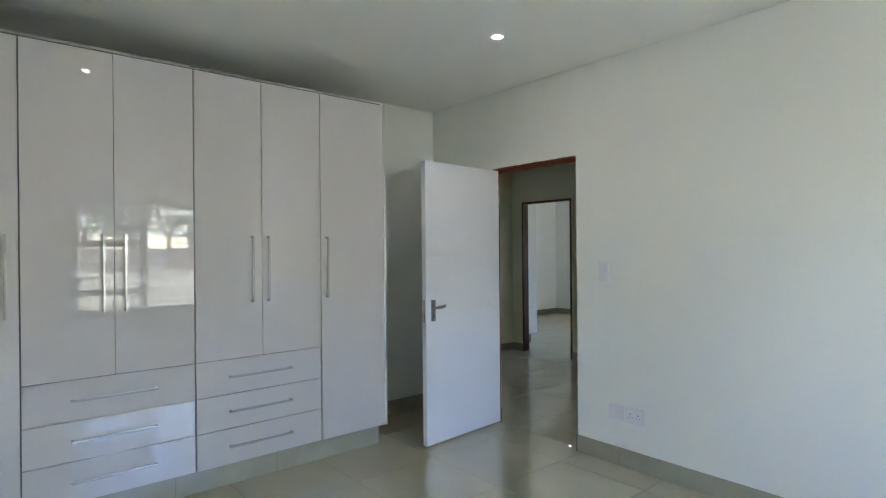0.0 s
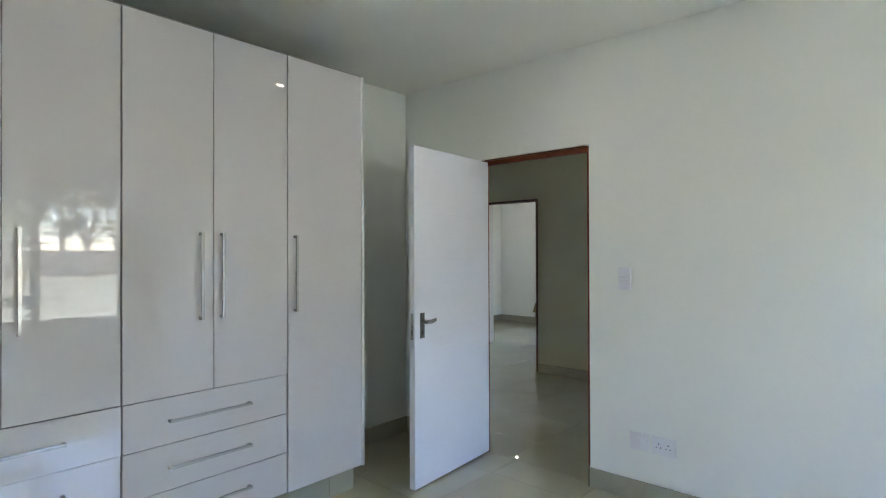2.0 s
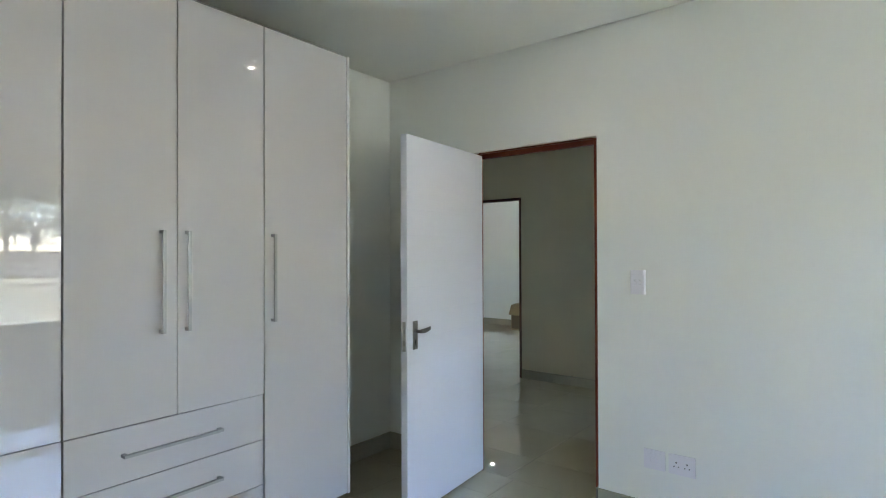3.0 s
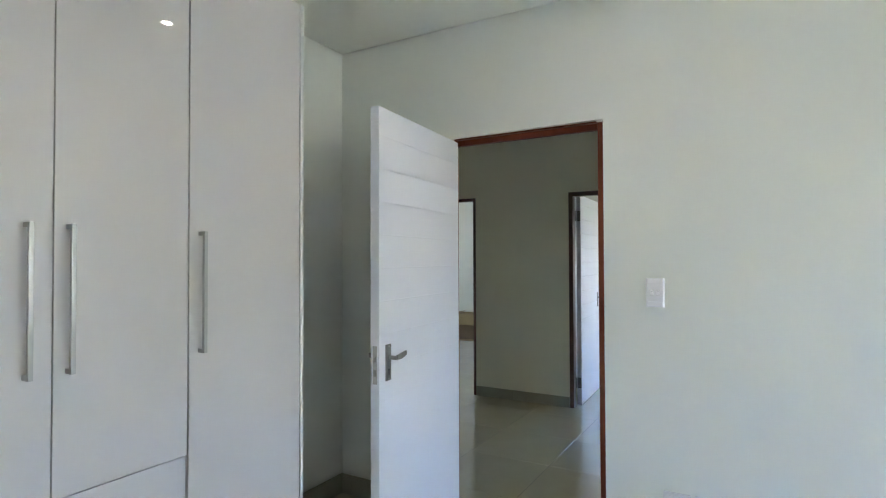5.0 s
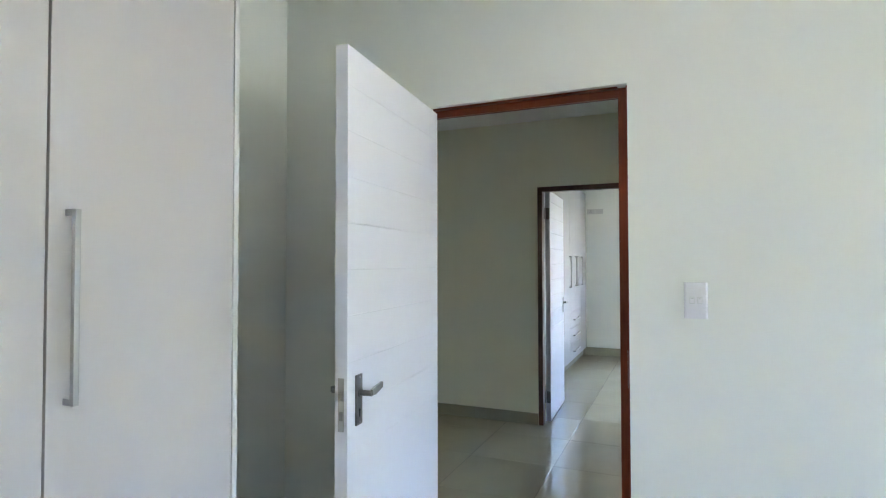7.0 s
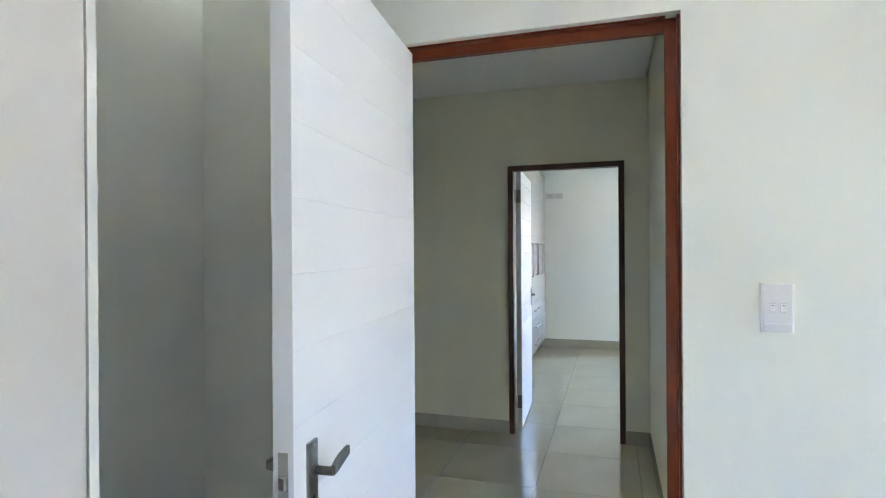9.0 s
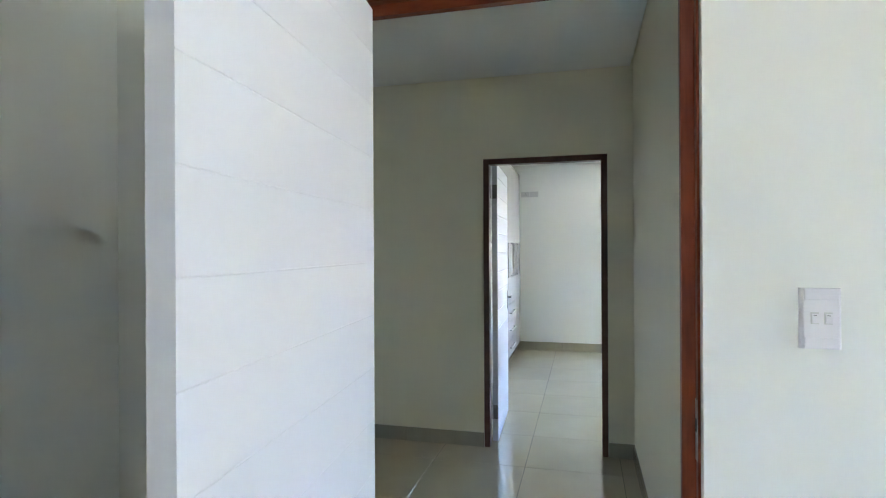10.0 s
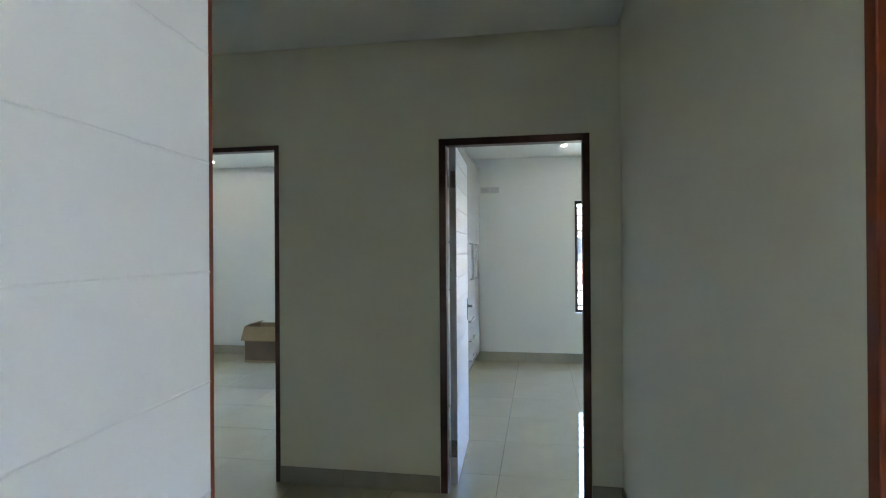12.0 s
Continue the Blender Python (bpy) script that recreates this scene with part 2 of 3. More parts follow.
def lever(ob, x, z, y_face, out, toward, mat, plate=(0.039, 0.152)):
    """A lever handle on its plate, on the face at y_face, pointing along x by toward."""
    s = -1 if out < 0 else 1
    bm = bmesh.new()
    y0, y1 = sorted((y_face, y_face + s * 0.006))
    box(bm, x - plate[0] / 2, x + plate[0] / 2, y0, y1, z - 0.097, z - 0.097 + plate[1], 0.002)
    p = part("lock_plate", bm, mat, ob, "grey metal lock plate")
    bm = bmesh.new()
    rod(bm, (x, y1 if s > 0 else y0, z + 0.047), (x, (y1 if s > 0 else y0) + s * 0.002, z + 0.047), 0.004)
    part("screw", bm, STEEL, p)
    bm = bmesh.new()
    rod(bm, (x, y1 if s > 0 else y0, z - 0.089), (x, (y1 if s > 0 else y0) + s * 0.002, z - 0.089), 0.004)
    part("screw", bm, STEEL, p)
    bm = bmesh.new()
    k = y_face + s * 0.0065
    box(bm, x - 0.003, x + 0.003, *sorted((k - s * 0.0004, k)), z - 0.073, z - 0.055)
    rod(bm, (x, k - s * 0.0004, z - 0.052), (x, k, z - 0.052), 0.005)
    part("keyhole", bm, BLACK, p)
    bm = bmesh.new()
    tip = y_face + s * 0.048
    rod(bm, (x, y_face + s * 0.006, z), (x, tip, z), 0.0085, 14)
    rod(bm, (x, y_face + s * 0.006, z), (x, y_face + s * 0.011, z), 0.013, 14)
    for i in range(8):
        a, b = i / 8, (i + 1) / 8
        def pt(k):
            return Vector((x + toward * (0.092 * k - 0.004), tip - s * 0.010 * math.sin(k * 2.2), z + 0.004 + 0.006 * k * k - (0.004 * math.sin(k * 3.1))))
        pa, pb = pt(a), pt(b)
        ha, hb = 0.0085 + 0.003 * math.sin(a * 3.1), 0.0085 + 0.003 * math.sin(b * 3.1)
        ring = [[bm.verts.new(p + Vector((0, dy, dz * h))) for dy, dz in ((-0.004, -1), (0.004, -1), (0.004, 1), (-0.004, 1))] for p, h in ((pa, ha), (pb, hb))]
        for q in range(4):
            bm.faces.new((ring[0][q], ring[0][(q + 1) % 4], ring[1][(q + 1) % 4], ring[1][q]))
        bm.faces.new(ring[0])
        bm.faces.new(ring[1])
    part("lever_handle", bm, mat, p, "grey metal lever handle")


GROOVES = [1.926 - 0.1385 * k for k in range(9)]
door_frame("door_1", pose(XD, D1[0], 0), D1[1] - D1[0], D1[2], 0.071, 0.024, 0.048, 0.006, 0.036, 0.0)
door_frame("door_2", Matrix.Translation((XER, D3[1], 0)) @ pose(0, 0, 0, 0, 0, 180), D3[1] - D3[0], D3[2], XER - XE + 0.003, 0.0, 0.044, 0.022, 0.04, 0.0, (WOOD_SHADE, WOOD_SHADE))
door_frame("door_3", Matrix.Translation((XER, D2[1], 0)) @ pose(0, 0, 0, 0, 0, 180), D2[1] - D2[0], D2[2], XER - XE + 0.003, 0.0, 0.044, 0.016, 0.028, 0.0, (WOOD_SHADE, WOOD_SHADE))

leaf = base("door_leaf", Matrix.Translation((3.447, 3.297, 0)) @ pose(0, 0, 0, 0, 0, 180 + 4.8), "white painted wooden door with horizontal grooves, standing wide open", "door")
LEN = 0.813
grooved_leaf(leaf, LEN, 0.012, 2.045, -0.04, GROOVES, DOORPAINT)
lever(leaf, LEN - 0.068, 0.995, 0.0, 1, -1, DARKMETAL)
lever(leaf, LEN - 0.068, 0.995, -0.04, -1, -1, DARKMETAL)
bm = bmesh.new()
box(bm, LEN, LEN + 0.0015, -0.030, -0.010, 0.893, 1.050, 0.0005)
fore = part("lock_forend", bm, STEEL, leaf, "steel lock forend on the door's edge")
bm = bmesh.new()
prism(bm, [(-0.027, 0.0), (-0.013, 0.0), (-0.013, 0.011), (-0.027, 0.004)], 0.985, 1.007, lambda u, v, a: (LEN + 0.0015 + v, u, a))
part("latch", bm, STEEL, fore)
bm = bmesh.new()
box(bm, LEN + 0.0015, LEN + 0.0022, -0.026, -0.014, 0.925, 0.952)
part("bolt", bm, DARKMETAL, fore)
for z in (0.25, 1.80):
    bm = bmesh.new()
    rod(bm, (0.004, -0.047, z - 0.05), (0.004, -0.047, z + 0.05), 0.006)
    part("hinge", bm, DARKMETAL, leaf, "grey steel butt hinge")

leaf3 = base("door_leaf", Matrix.Translation((6.026, 3.363, 0)) @ pose(0, 0, 0, 0, 0, 2.3), "white painted wooden door with horizontal grooves, open against a wardrobe", "door")
grooved_leaf(leaf3, 0.775, 0.012, 2.022, 0.04, GROOVES, DOORPAINT, 0.0045, 0.003)
lever(leaf3, 0.715, 0.995, 0.0, -1, -1, DARKMETAL)
lever(leaf3, 0.715, 0.995, 0.04, 1, -1, DARKMETAL)
for z in (0.22, 1.82):
    bm = bmesh.new()
    box(bm, -0.0015, 0.0, 0.002, 0.036, z - 0.05, z + 0.05)
    rod(bm, (-0.002, 0.048, z - 0.05), (-0.002, 0.048, z + 0.05), 0.0075)
    part("hinge", bm, DARKMETAL, leaf3, "grey steel butt hinge")

bm = bmesh.new()
box(bm, XD + 0.026, XD + 0.0475, D1[0] + 0.0072, D1[0] + 0.0084, 0.92, 1.06, 0.0004)
strike = part("strike_plate", bm, STEEL, None)
tagged(strike, "brushed steel strike plate let into the red-brown door jamb", "strike plate")
bm = bmesh.new()
box(bm, XD + 0.031, XD + 0.043, D1[0] + 0.0084, D1[0] + 0.0090, 0.985, 1.015)
part("slot", bm, BLACK, strike)


# ---- windows ----
def window(name, m, w, z0, z1, panes, depth=0.04):
    """Local: x along the opening from 0 to w, y 0 at the frame's inner face, outside towards +y. panes: list of (x0, x1, rails)."""
    ob = base(name, m, "dark metal window with horizontal burglar bars and clear glass", "window")
    tagged(ob, kind="structure")
    bm = bmesh.new()
    f = 0.04
    for b in ((0, w, z0, z0 + f), (0, w, z1 - f, z1), (0, f, z0 + f, z1 - f), (w - f, w, z0 + f, z1 - f)):
        box(bm, b[0], b[1], 0, depth, b[2], b[3])
    for x0, x1, rails in panes[1:]:
        box(bm, x0 - 0.045, x0 + 0.045, 0.001, depth - 0.001, z0 + f, z1 - f)
    for x0, x1, rails in panes:
        for z in rails:
            box(bm, max(x0, f) + (0.045 if x0 > 0 else 0), min(x1, w - f) - (0.045 if x1 < w else 0), 0.001, depth - 0.001, z - 0.05, z + 0.05)
    part("window_frame", bm, BRONZE, ob)
    for x0, x1, rails in panes:
        bm = bmesh.new()
        box(bm, max(x0, f), min(x1, w - f), depth * 0.5, depth * 0.5 + 0.004, z0 + f, z1 - f)
        g = part("pane", bm, GLASS, ob)
        g.visible_shadow = False
    n = int((z1 - z0) / 0.100)
    for i in range(1, n + 1):
        z = z0 + (z1 - z0) * i / (n + 1)
        bm = bmesh.new()
        box(bm, f * 0.5, w - f * 0.5, -0.016, -0.002, z - 0.008, z + 0.008)
        part("burglar_bar", bm, BRONZE, ob)
    bm = bmesh.new()
    box(bm, 0.002, w - 0.002, -0.098, -0.014, z0 - 0.001, z0 + 0.012)
    part("window_sill", bm, PAINT, ob)
    return ob


window("window_1", Matrix.Translation((W1[1], YS - 0.11, 0)) @ pose(0, 0, 0, 0, 0, 180), W1[1] - W1[0], W1[2], W1[3], [(0, 0.928, ()), (0.928, W1[1] - W1[0], (0.85, 1.53))])
window("window_2", Matrix.Translation((XF + 0.11, W3[1], 0)) @ pose(0, 0, 0, 0, 0, -90), W3[1] - W3[0], W3[2], W3[3], [(0, 0.75, ()), (0.75, W3[1] - W3[0], ())])
window("window_3", Matrix.Translation((XF + 0.11, W2[1], 0)) @ pose(0, 0, 0, 0, 0, -90), W2[1] - W2[0], W2[2], W2[3], [(0, 0.7, ()), (0.7, W2[1] - W2[0], ())])


# ---- wardrobes ----
W_Z0, W_Z1, W_MID = 0.145, 2.46, 0.768
DEPTH = 0.575


def bar_handle(parent, x, z, length, upright):
    bm = bmesh.new()
    h, t, stand = length / 2, 0.006, 0.034
    if upright:
        box(bm, x - t, x + t, -stand, -stand + 0.012, z - h, z + h, 0.0012)
        for s in (-1, 1):
            box(bm, x - t, x + t, -stand + 0.012, -0.0002, z + s * (h - 0.007) - 0.007, z + s * (h - 0.007) + 0.007, 0.001)
    else:
        box(bm, x - h, x + h, -stand, -stand + 0.012, z - t, z + t, 0.0012)
        for s in (-1, 1):
            box(bm, x + s * (h - 0.007) - 0.007, x + s * (h - 0.007) + 0.007, -stand + 0.012, -0.0002, z - t, z + t, 0.001)
    return part("handle", bm, STEEL, parent, "square brushed steel bar handle")


def front(parent, name, x0, x1, z0, z1):
    bm = bmesh.new()
    box(bm, x0, x1, 0.0, 0.018, z0, z1, 0.0009)
    return part(name, bm, LACQUER, parent)


def wardrobe_unit(name, m, w, kind, label, group, panel="", grips=(0.3482, 0.4502), twist=(0.0, 0.0), tilt=0.0):
    """Local: x along the front from 0 to w, y 0 at the doors' face, depth towards +y."""
    ob = base(name, m, label, "wardrobe", group)
    bm = bmesh.new()
    t = 0.016
    box(bm, 0.0005, t, 0.027, DEPTH, W_Z0, W_Z1 - 0.002)
    box(bm, w - t, w - 0.0005, 0.027, DEPTH, W_Z0, W_Z1 - 0.002)
    box(bm, t, w - t, 0.027, DEPTH, W_Z0, W_Z0 + t)
    box(bm, 0.0005, w - 0.0005, 0.027, DEPTH, W_Z1 - 0.002, W_Z1 + 0.016)
    box(bm, t, w - t, DEPTH - 0.01, DEPTH, W_Z0 + t, W_Z1 - t - 0.002)
    box(bm, t, w - t, 0.03, DEPTH - 0.01, W_MID - t / 2, W_MID + t / 2)
    part("body", bm, CARCASS, ob)
    g = 0.003
    if kind == "double":
        c = w / 2
        for x0, x1, hx, turn in ((g, c - 0.0014, grips[0], twist[0]), (c + 0.0014, w - g, grips[1], twist[1])):
            d = front(ob, "door", x0, x1, W_MID + 0.0018, W_Z1)
            bar_handle(d, hx, 1.304, 0.405, True)
            d.matrix_basis = Matrix.Translation(((x0 + x1) / 2, 0, 0)) @ pose(0, 0, 0, 0, 0, turn) @ Matrix.Translation((-(x0 + x1) / 2, 0, 0))
        zs = (W_Z0, 0.355, 0.560, W_MID)
        for a, b in zip(zs, zs[1:]):
            d = front(ob, "drawer", g, w - g, a + 0.0018 * (a > W_Z0), b - 0.0018)
            bar_handle(d, sum(grips) / 2, (a + b) / 2 + 0.001, 0.395, False)
            lean = tilt if b == W_MID else 0.0
            d.matrix_basis = Matrix.Translation((c, -0.005 if lean else 0, (a + b) / 2)) @ pose(0, 0, 0, lean, 0, twist[0]) @ Matrix.Translation((-c, 0, -(a + b) / 2))
    else:
        d = front(ob, "door", g, w - g, W_Z0, W_Z1)
        bar_handle(d, grips[0], 1.301, 0.405, True)
    if panel:
        bm = bmesh.new()
        x0 = w + 0.001 if panel == "right" else -0.019
        box(bm, x0, x0 + 0.018, -0.001, DEPTH, W_Z0 - 0.004, W_Z1 + 0.004, 0.0008)
        part("end_panel", bm, EDGE, ob, "white end panel")
    return ob


G1 = "built-in wardrobe units along the bedroom wall"
YW = 3.50
U = 0.797
wardrobe_unit("wardrobe_unit", pose(0.3645 - 0.511, YW, 0), 0.511, "tall", "glossy pale grey wardrobe unit with one tall closed door", G1, "", (0.4555, 0))
wardrobe_unit("wardrobe_unit", pose(0.3645, YW, 0), U, "double", "glossy grey wardrobe unit, two doors over three drawers, mirroring a window", G1, "", (0.347, 0.4475), (0.0, 0.0), -1.6)
wardrobe_unit("wardrobe_unit", pose(0.3645 + U, YW, 0), U, "double", "glossy pale grey wardrobe unit, two closed doors over three drawers", G1, "", (0.334, 0.434), (0.95, -0.2))
wardrobe_unit("wardrobe_unit", pose(0.3645 + 2 * U, YW, 0), 0.5035, "tall", "glossy grey wardrobe unit with tall closed door and white end panel", G1, "right", (0.0415, 0))

G3 = "built-in wardrobe units in the far bedroom"
YW3 = 3.62
for x0, w, kind, grips, label in (
        (XF - 0.543, 0.54, "tall", (0.055, 0), "glossy grey wardrobe unit with tall door beside the far wall"),
        (XF - 1.343, 0.80, "double", (0.35, 0.45), "glossy grey far bedroom wardrobe unit, two doors over three drawers"),
        (XF - 1.893, 0.55, "tall", (0.495, 0), "glossy grey wardrobe unit with one tall door in the far bedroom"),
        (XF - 2.443, 0.55, "tall", (0.495, 0), "glossy grey wardrobe unit with one tall door, half behind a door"),
        (XF - 3.200, 0.757, "tall", (0.70, 0), "glossy grey wardrobe unit hidden behind the open door")):
    wardrobe_unit("wardrobe_unit", pose(x0, YW3, -0.03), w, kind, label, G3, "", grips)
G2 = "built-in wardrobe units in the far room"
for i in range(2):
    wardrobe_unit("wardrobe_unit", Matrix.Translation((6.608, 5.62 + 0.8 * i, 0)) @ pose(0, 0, 0, 0, 0, 90), 0.8, "double", "glossy grey wardrobe unit with closed doors in the far room", G2, "left" if i == 0 else "")


# ---- switches, sockets ----
def switch_plate(m):
    """Local: x out of the wall, y along it, centred."""
    ob = base("light_switch", m, "white plastic double light switch on the wall beside the door", "light switch")
    bm = bmesh.new()
    prism(bm, [(-0.0385, -0.0049), (0.0385, -0.0049), (0.0375, 0.005), (0.033, 0.009), (-0.033, 0.009), (-0.0375, 0.005)], -0.0635, 0.0635, lambda u, v, a: (v, u, a))
    part("cover", bm, PLASTIC, ob)
    for z0, z1 in ((0.040, 0.0615), (-0.0615, -0.040)):
        bm = bmesh.new()
        box(bm, 0.0088, 0.0112, -0.0315, 0.0315, z0, z1, 0.001)
        part("cover_strip", bm, PLASTIC, ob)
    for y in (-0.0125, 0.0125):
        bm = bmesh.new()
        box(bm, 0.0088, 0.0096, y - 0.0078, y + 0.0078, -0.0115, 0.0135, 0.0003)
        part("rocker_surround", bm, GREYPLASTIC, ob)
        bm = bmesh.new()
        prism(bm, [(-0.009, 0.0094), (0.011, 0.0094), (0.011, 0.0120), (-0.009, 0.0150)], y - 0.0065, y + 0.0065, lambda u, v, a: (v, a, u))
        r = part("rocker", bm, PLASTIC, ob)
        bm = bmesh.new()
        box(bm, 0.0119, 0.0127, y - 0.0035, y + 0.0035, 0.0060, 0.0075)
        part("mark", bm, CARCASS, r)
    return ob


switch_plate(Matrix.Translation((XD - 0.005, 2.275, 1.256)) @ pose(0, 0, 0, 0, 0, 180))


def socket_plate(m, w, h, inner, pins, label, mat=None):
    ob = base("wall_socket", m, label, "wall socket", "sockets low on the wall by the door")
    bm = bmesh.new()
    box(bm, 0, 0.008, -w / 2, w / 2, -h / 2, h / 2, 0.003)
    part("cover", bm, mat or PLASTIC, ob)
    bm = bmesh.new()
    box(bm, 0.0075, 0.0075 + inner[2], -inner[0] / 2, inner[0] / 2, -inner[1] / 2, inner[1] / 2, 0.0015)
    ins = part("insert", bm, mat or PLASTIC, ob)
    x = 0.0075 + inner[2]
    if not pins and mat is None:
        bm = bmesh.new()
        rod(bm, (x - 0.001, 0, 0), (x + 0.003, 0, 0), 0.021, 24, 0.019)
        part("round_cap", bm, PLASTIC, ins)
    for y, z, r in pins:
        bm = bmesh.new()
        rod(bm, (x - 0.001, y, z), (x + 0.0003, y, z), r, 10)
        part("pin_hole", bm, BLACK, ins)
    return ob


turned = pose(0, 0, 0, 0, 0, 180)
socket_plate(Matrix.Translation((XD, 2.196, 0.340)) @ turned, 0.108, 0.100, (0.070, 0.070, 0.004), (), "white plastic blank wall outlet with a raised square insert")
socket_plate(Matrix.Translation((XD, 2.062, 0.340)) @ turned, 0.128, 0.100, (0.112, 0.084, 0.0015),
             [(c + dy, dz, r) for c in (-0.026, 0.026) for dy, dz, r in ((0, 0.010, 0.0042), (-0.011, -0.010, 0.0031), (0.011, -0.010, 0.0031))], "white plastic double wall socket with round pin holes")
socket_plate(Matrix.Translation((XF, 3.54, 2.157)) @ turned, 0.115, 0.075, (0.095, 0.06, 0.0015), [(0, 0.012, 0.005), (-0.014, -0.008, 0.004), (0.014, -0.008, 0.004)], "pale grey plastic wall socket high on the far bedroom wall", GREYPLASTIC)
socket_plate(Matrix.Translation((XF, 3.42, 2.157)) @ turned, 0.115, 0.075, (0.095, 0.06, 0.0015), (), "pale grey isolator plate high on the far bedroom wall", GREYPLASTIC)


# ---- downlights ----
def downlight(x, y, z):
    ob = base("downlight", pose(x, y, z), "small round recessed ceiling downlight, switched on", "downlight", "recessed ceiling downlights")
    bm = bmesh.new()
    n = 28
    prof = [(0.0226, 0.0), (0.026, -0.002), (0.036, -0.0035), (0.040, -0.001), (0.040, 0.0)]
    rings = [[bm.verts.new((r * math.cos(2 * math.pi * i / n), r * math.sin(2 * math.pi * i / n), h)) for i in range(n)] for r, h in prof]
    for a in range(len(prof)):
        for i in range(n):
            f = bm.faces.new((rings[a][i], rings[a][(i + 1) % n], rings[(a + 1) % len(prof)][(i + 1) % n], rings[(a + 1) % len(prof)][i]))
            f.smooth = True
    part("trim_ring", bm, EDGE, ob)
    bm = bmesh.new()
    rod(bm, (0, 0, -0.0018), (0, 0, 0.0), 0.0225, 28)
    part("lens", bm, LAMP, ob, "glowing round lens")


for x, y in ((2.56, 2.43), (0.77, 2.38), (2.62, -0.42), (0.80, -0.50)):
    downlight(x, y, CEIL1)
downlight(9.19, 6.97, CEIL3)
downlight(9.00, 2.593, CEIL3)


# ---- cardboard box ----
def carton(m):
    ob = base("cardboard_box", m, "open brown cardboard box with folded-out flaps, on the tiled floor", "box")
    w, d, h, t = 0.46, 0.40, 0.45, 0.006
    bm = bmesh.new()
    box(bm, 0, d, 0, w, 0.001, t)
    box(bm, 0, t, 0, w, t, h)
    box(bm, d - t, d, 0, w, t, h)
    box(bm, t, d - t, 0, t, t, h)
    box(bm, t, d - t, w - t, w, t, h)
    part("carton", bm, CARD, ob)
    def flap(a, b, out, drop, label):
        bm = bmesh.new()
        a, b, o = Vector(a), Vector(b), Vector(out)
        q = [a, b, b + o, a + o]
        up = Vector((0, 0, t))
        lo = [bm.verts.new(p) for p in q]
        hi = [bm.verts.new(p + up) for p in q]
        bm.faces.new(lo[::-1])
        bm.faces.new(hi)
        for i in range(4):
            bm.faces.new((lo[i], lo[(i + 1) % 4], hi[(i + 1) % 4], hi[i]))
        part("flap", bm, CARD, ob, label)
    flap((0, 0.0, h), (0, w, h), (-0.05, 0.025, -0.165), 0, "flap hanging outwards")
    flap((d, 0, h), (d, w, h), (0.06, 0, -0.15), 0, "flap hanging outwards")
    flap((0.01, 0, h), (d - 0.01, 0, h), (0, -0.12, -0.10), 0, "flap hanging outwards")
    flap((0.01, w, h), (d - 0.01, w, h), (0, -0.06, 0.03), 0, "flap folded inwards")
    bm = bmesh.new()
    box(bm, -0.0012, -0.0002, 0.01, w - 0.01, 0.03, 0.27)
    part("darker_panel", bm, CARDDARK, ob)


carton(pose(9.215, 6.09, 0, 0, 0, 1.5))


# ---- outside ----
bm = bmesh.new()
n = 60
grid = [[bm.verts.new((600 * math.copysign(abs(u) ** 2.2, u), 600 * math.copysign(abs(v) ** 2.2, v), -0.16 + (0.10 * noise.noise(Vector((u * 40, v * 40, 0))) if max(abs(u), abs(v)) > 0.18 else 0.0)))
         for u in [2 * i / n - 1 for i in range(n + 1)]] for v in [2 * j / n - 1 for j in range(n + 1)]]
for j in range(n):
    for i in range(n):
        bm.faces.new((grid[j][i], grid[j][i + 1], grid[j + 1][i + 1], grid[j + 1][i]))
tagged(part("ground", bm, GROUND, None, "dry pale ground with patches of sparse grass"), category="ground", kind="structure")

bm = bmesh.new()
for i in range(24):
    x = -36 + 3 * i
    box(bm, x, x + 2.8, -40.1, -40.0, -0.3, 1.62)
    box(bm, x + 2.8, x + 3.0, -40.2, -39.9, -0.3, 1.72)
bw = part("boundary_wall", bm, BOUNDARY, None, "long beige precast boundary wall beyond the garden")
tagged(bw, category="wall")


